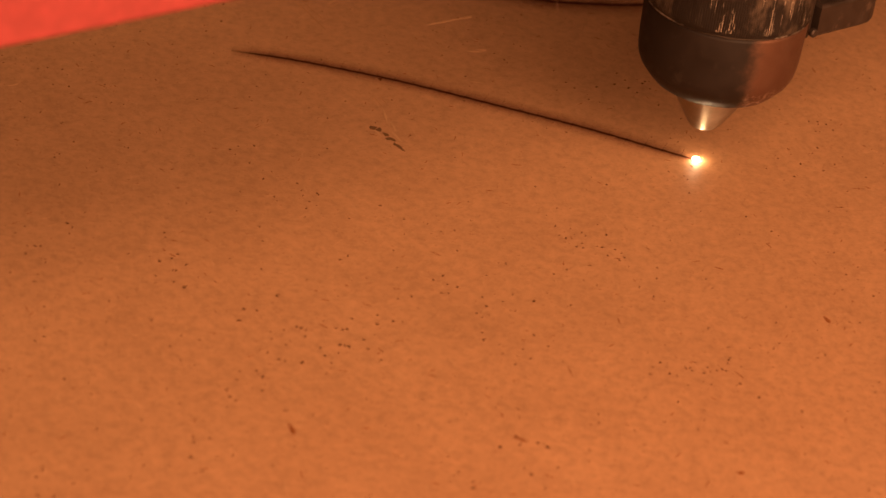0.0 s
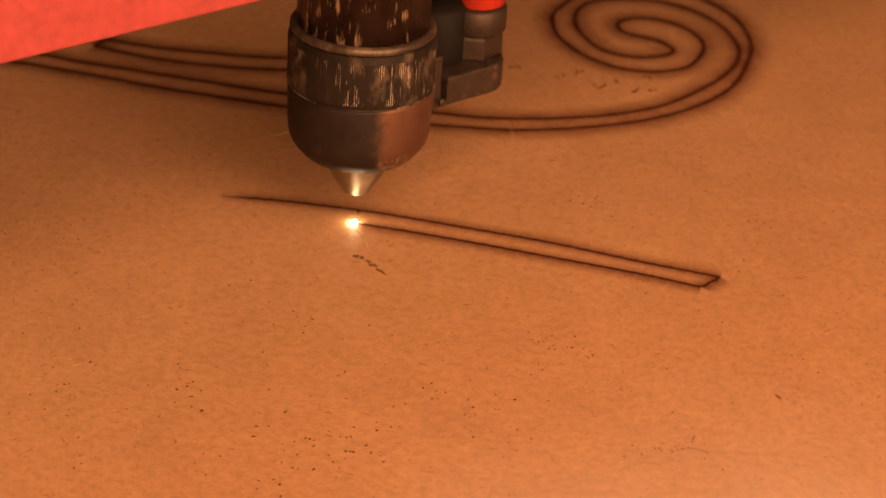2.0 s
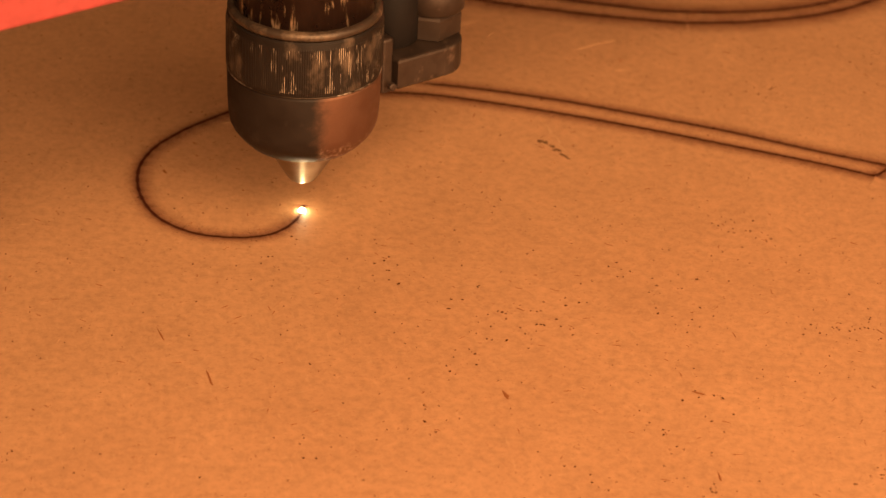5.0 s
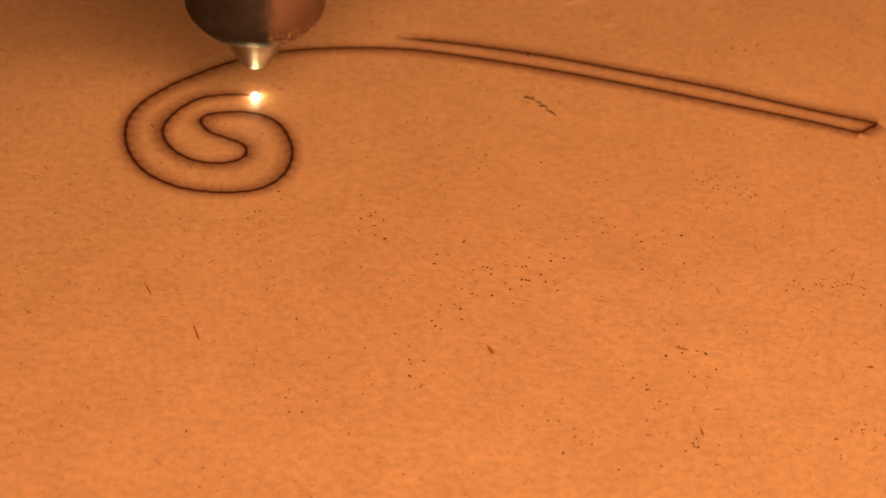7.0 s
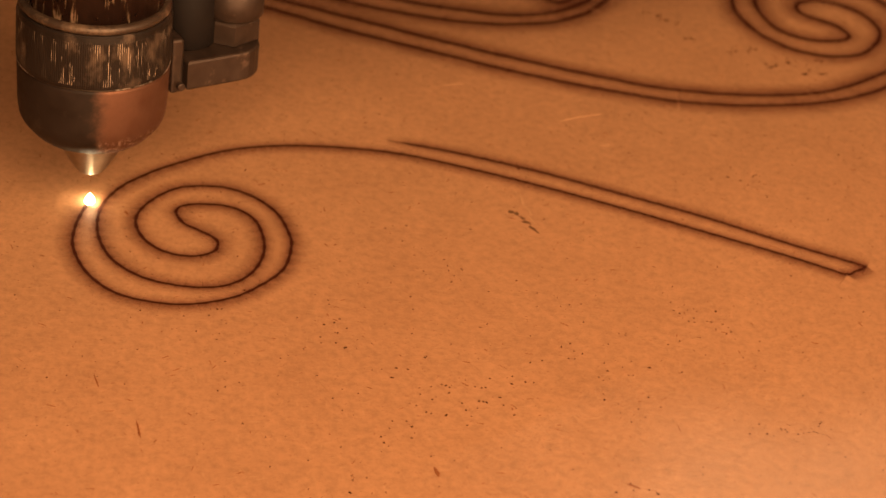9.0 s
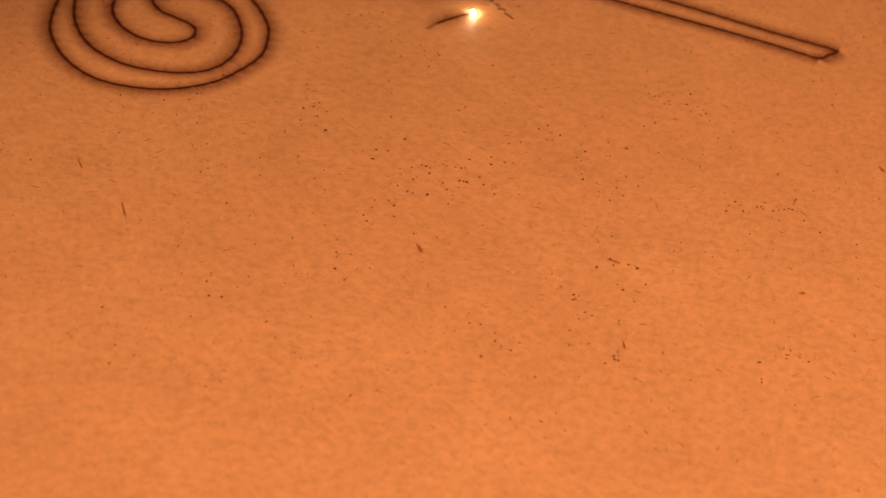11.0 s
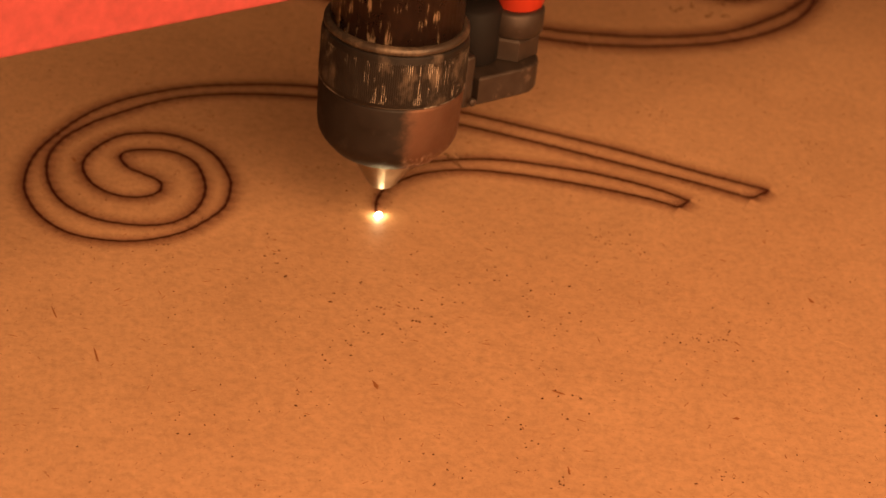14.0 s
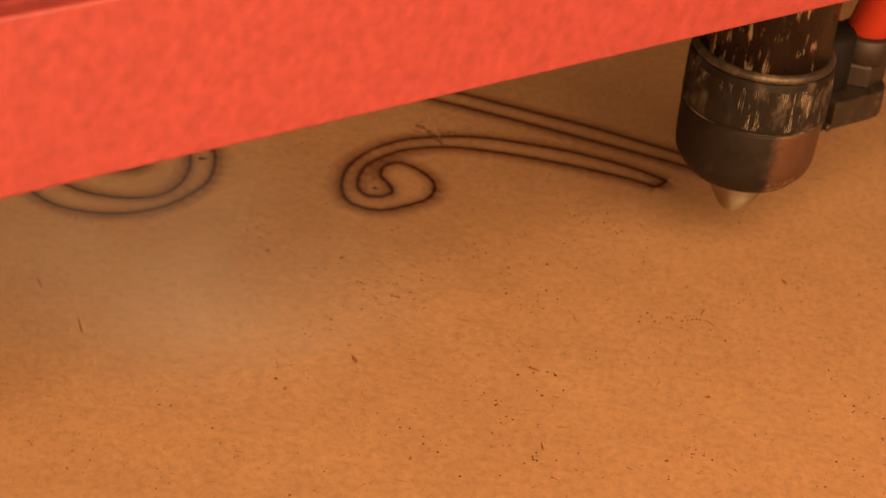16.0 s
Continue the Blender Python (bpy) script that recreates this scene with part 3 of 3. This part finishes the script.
FAR_BLOTS = [(26.1, 79.1), (28.4, 77.9), (30.6, 76.7), (32.5, 75.1), (36.0, 68.8), (44.7, 65.6), (49.0, 68.3), (52.2, 61.9), (53.1, 61.7), (56.2, 65.3), (59.8, 61.2), (62.9, 62.0),
             (63.0, 67.8), (5.5, 2.3)]
CLUSTERS = [(51.3, -70.9), (56.1, -69.7), (59.1, -68.5), (-9.2, -102.2), (-22.2, -110.1), (28.7, -104.5), (32.9, -114.2), (15.3, -113.9), (42.9, -42.9), (-18.6, -58.4),
            (-2.5, -37.2), (36.7, -39.6), (-36.8, -59.5), (61.6, 71.0), (74.0, -8.0), (78.0, 6.0), (84.0, -88.0), (88.0, -96.0), (80.0, -104.0), (57.0, -108.0), (48.0, 9.0), (70.0, 30.0)]


def chip(bm, x, y, length, width, turn, rng):
    """A flat splinter or grain with an uneven outline, lying on the board."""
    ring = []
    n = 7
    for k in range(n):
        a = 2 * math.pi * k / n
        r = rng.uniform(0.6, 1.3)
        ring.append((length / 2 * math.cos(a) * r, width / 2 * math.sin(a) * r))
    c, s = math.cos(turn), math.sin(turn)
    low = [bm.verts.new(((x + px * c - py * s) * MM, (y + px * s + py * c) * MM, 0.00001)) for px, py in ring]
    top = [bm.verts.new(((x + 0.7 * (px * c - py * s)) * MM, (y + 0.7 * (px * s + py * c)) * MM, 0.00001 + min(0.3 * width, 0.07) * MM)) for px, py in ring]
    for k in range(n):
        bm.faces.new((low[k], low[(k + 1) % n], top[(k + 1) % n], top[k]))
    bm.faces.new(top)


def build_specks():
    rng = random.Random(5)
    bm = bmesh.new()
    for x, y in SPECKS + MORE_SPECKS:
        d = rng.uniform(0.22, 0.40)
        chip(bm, x, y, d * rng.uniform(1.0, 1.9), d, rng.uniform(0, 3), rng)
    for x, y in FAR_BLOTS:
        for _ in range(4):
            d = rng.uniform(0.3, 0.75)
            chip(bm, x + rng.gauss(0, 0.6), y + rng.gauss(0, 0.6), d * 1.3, d, rng.uniform(0, 3), rng)
    for x, y in CLUSTERS:
        d = rng.uniform(0.22, 0.42)
        chip(bm, x, y, d * 1.2, d, rng.uniform(0, 3), rng)
        for _ in range(rng.randint(5, 10)):
            d = rng.uniform(0.17, 0.38)
            chip(bm, x + rng.gauss(0, 3.0), y + rng.gauss(0, 3.0), d * 1.2, d, rng.uniform(0, 3), rng)
    for _ in range(1700):
        d = abs(rng.gauss(0.08, 0.06)) + 0.09
        chip(bm, rng.uniform(-95, 110), rng.uniform(-135, 120), d * rng.uniform(1, 1.8), d, rng.uniform(0, 3), rng)
    tagged(part("soot_specks", bm, SOOT), "fine dark soot specks scattered on the board", "specks", kind="stuff")
    bm = bmesh.new()
    for _ in range(620):
        chip(bm, rng.uniform(-95, 110), rng.uniform(-135, 120), rng.uniform(0.5, 1.7), rng.uniform(0.09, 0.17), rng.uniform(0, 3.1), rng)
    tagged(part("loose_fibres", bm, FIBRE), "short brown wood fibres scattered on the board", "fibres", kind="stuff")
    for x, y, length, width, turn in ((2.4, -93.9, 2.4, 0.65, 118), (-41.7, -95.6, 4.9, 0.4, 112), (-51.0, -84.4, 3.4, 0.35, 116), (74.4, -52.5, 2.6, 0.6, 115),
                                      (59.9, -91.0, 1.2, 0.7, 30), (31.6, -89.9, 2.8, 0.45, 160), (33.6, -110.4, 2.2, 0.55, 100), (-58.5, -34.4, 1.6, 0.5, 125)):
        bm = bmesh.new()
        chip(bm, x, y, length, width, radians(turn), rng)
        tagged(part("wood_fibre", bm, FIBRE), "single brown wood splinter lying on the board", "splinter", "splinters on the board")
    bm = bmesh.new()
    for x, y, length, turn in ((-9.0, 23.8, 16.0, 122), (-11.5, 27.0, 9.0, 124), (-4.9, 27.6, 4.0, 62), (-4.2, 26.6, 3.0, 70), (-9.8, 32.0, 4.5, 30), (17.9, 27.9, 5.0, 28), (14.0, 25.0, 6.0, 35),
                               (17.6, 20.1, 3.0, 75), (20.8, 16.1, 3.5, 4), (-26.0, 22.0, 8.0, 120), (-30.0, 27.0, 6.0, 116), (6.2, -5.6, 5.0, 118)):
        chip(bm, x, y, length, 0.22, radians(turn), rng)
        chip(bm, x + 0.6, y + 0.9, length * 0.6, 0.16, radians(turn + 4), rng)
    for _ in range(420):
        chip(bm, rng.uniform(-95, 110), rng.uniform(-135, 120), rng.uniform(0.6, 2.6), rng.uniform(0.07, 0.16), rng.uniform(0, 3.1), rng)
    tagged(part("pale_scratches", bm, painted("pale_scratch", (0.475, 0.268, 0.142), 0.8, gloss=0.1)), "faint pale scratches and fibres in the board surface", "scratches", kind="stuff")
    smudge = tagged(empty("dark_smudge"), "dark chipped smudge beside a pale torn patch on the board", "smudge")
    bm = bmesh.new()
    for at, wide in ((0.0, 1.0), (0.5, 0.7), (1.0, 0.5), (2.7, 0.6), (3.4, 0.9), (4.0, 0.5), (5.6, 0.5), (6.4, 0.6), (7.0, 0.35)):
        chip(bm, 6.6 + at * 0.6 + rng.gauss(0, 0.3), -14.0 - at * 0.78 + rng.gauss(0, 0.3), rng.uniform(1.0, 1.8), wide * 1.3, rng.uniform(1.9, 2.5), rng)
    part("dark_flecks", bm, painted("dark_smudge_stain", (0.17, 0.088, 0.045), 0.9, gloss=0.1), smudge)
    bm = bmesh.new()
    for x, y, length, wide, turn in ((7.6, -10.0, 5.0, 1.1, 105), (8.9, -12.6, 3.4, 0.9, 112), (10.0, -16.2, 3.6, 0.8, 122), (6.9, -15.6, 2.4, 0.6, 130)):
        chip(bm, x, y, length, wide * 0.5, radians(turn), rng)
    part("torn_fibres", bm, painted("torn_fibre", (0.50, 0.30, 0.165), 0.85, gloss=0.1), smudge, "pale torn fibres")


build_place()
build_board()
PIECES = build_line("large_scroll_line", "freshly burnt dark scroll line with a big spiral", BIG, BIG_TIMES)
PIECES += build_line("small_scroll_line", "freshly burnt dark scroll line with a small curl", SMALL, SMALL_TIMES)
FAR = Matrix.Translation((12.4 * MM, 44.4 * MM, 0)) @ pose(0, 0, 0, 0, 0, -178.0) @ Matrix.Diagonal((1.15, 1.15, 1, 1))
build_old_line("finished_large_scroll", "finished dark burnt scroll line with a big spiral", BIG, FAR, 6.9)
build_old_line("finished_small_scroll", "finished dark burnt scroll line with a small curl", SMALL, FAR, 3.75)
HEAD = build_head()
BURN = build_spot()
FLARE = build_flare()
SPARK = build_spark()
BEAM = build_beam()
build_specks()
SMOKE = smoke_material()
# each wisp: seconds and its place, mm
WISPS = [
    (build_smoke(1.0, (70, 52, 9)), [(0.0, 40, -230, 14), (1.8, 60, -140, 14), (2.6, 40, -70, 14), (3.4, 60, -10, 16), (4.6, 170, 90, 20), (16.0, 420, 330, 30)]),
    (build_smoke(5.0, (66, 50, 9)), [(0.0, -260, -230, 16), (6.6, -170, -70, 16), (7.9, -60, -30, 15), (8.5, 18, -78, 15), (9.2, 90, -130, 16), (16.0, 300, -330, 20)]),
    (build_smoke(9.0, (56, 46, 9)), [(0.0, -420, -20, 16), (13.4, -190, -20, 16), (15.0, -62, -48, 15), (15.5, -46, -108, 15), (16.0, -32, -92, 15)]),
]


def beam_pose(t):
    x, y = head_at(t)
    a = radians(GANTRY)
    off = (x * math.sin(a) - y * math.cos(a) + 19.9) * MM
    return pose(off * math.sin(a), -off * math.cos(a), 0, 0, 0, GANTRY)


def spot_height(t):
    """The spot lies in the kerf; with the beam off it has sunk away into the board."""
    lit = t <= 10.4 or 10.75 <= t <= 15.56
    return 0.12 * MM if lit else -3.0 * MM


# spells in which the cut flares up, seconds
FLARES = [(0.15, 0.28), (6.3, 6.56), (8.4, 9.25), (13.55, 13.75), (15.2, 15.53)]


def flare_height(t):
    return 0.45 * MM if any(a <= t <= b for a, b in FLARES) else -4.0 * MM


def spark_pose(t):
    """One spark flies up and away from the cut just after twelve seconds."""
    x, y = head_at(min(max(t, 12.07), 12.13)) * MM
    if 12.05 < t < 12.15:
        return pose(x - 0.006, y + 0.003, 0.0055, 0, -48, -20)
    return pose(x, y, -0.02, 0, -48, -20)


def motions():
    walk(HEAD, [(t, pose(*(head_at(t) * MM), 0)) for t in TICKS])
    walk(BEAM, [(t, beam_pose(t)) for t in TICKS])
    walk(BURN, [(t, pose(*(head_at(t) * MM), spot_height(t))) for t in TICKS])
    walk(FLARE, [(k / FPS, pose(*(head_at(k / FPS) * MM), flare_height(k / FPS))) for k in range(16 * FPS + 1)])
    walk(SPARK, [(k / FPS, spark_pose(k / FPS)) for k in range(16 * FPS + 1) if k in (0, 16 * FPS) or 358 <= k <= 368])
    for wisp, rows in WISPS:
        walk(wisp, [(t, pose(x * MM, y * MM, z * MM)) for t, x, y, z in rows])
    for ob, mid, t in PIECES:
        up, down = pose(*(mid * MM), 0), pose(*(mid * MM), -0.003)
        t = round(t * FPS) / FPS
        if t <= 0.04:
            walk(ob, [(0.0, up), (16.0, up)])
        else:
            walk(ob, [(0.0, down), (t - 1 / FPS, down), (t, up), (16.0, up)])


motions()
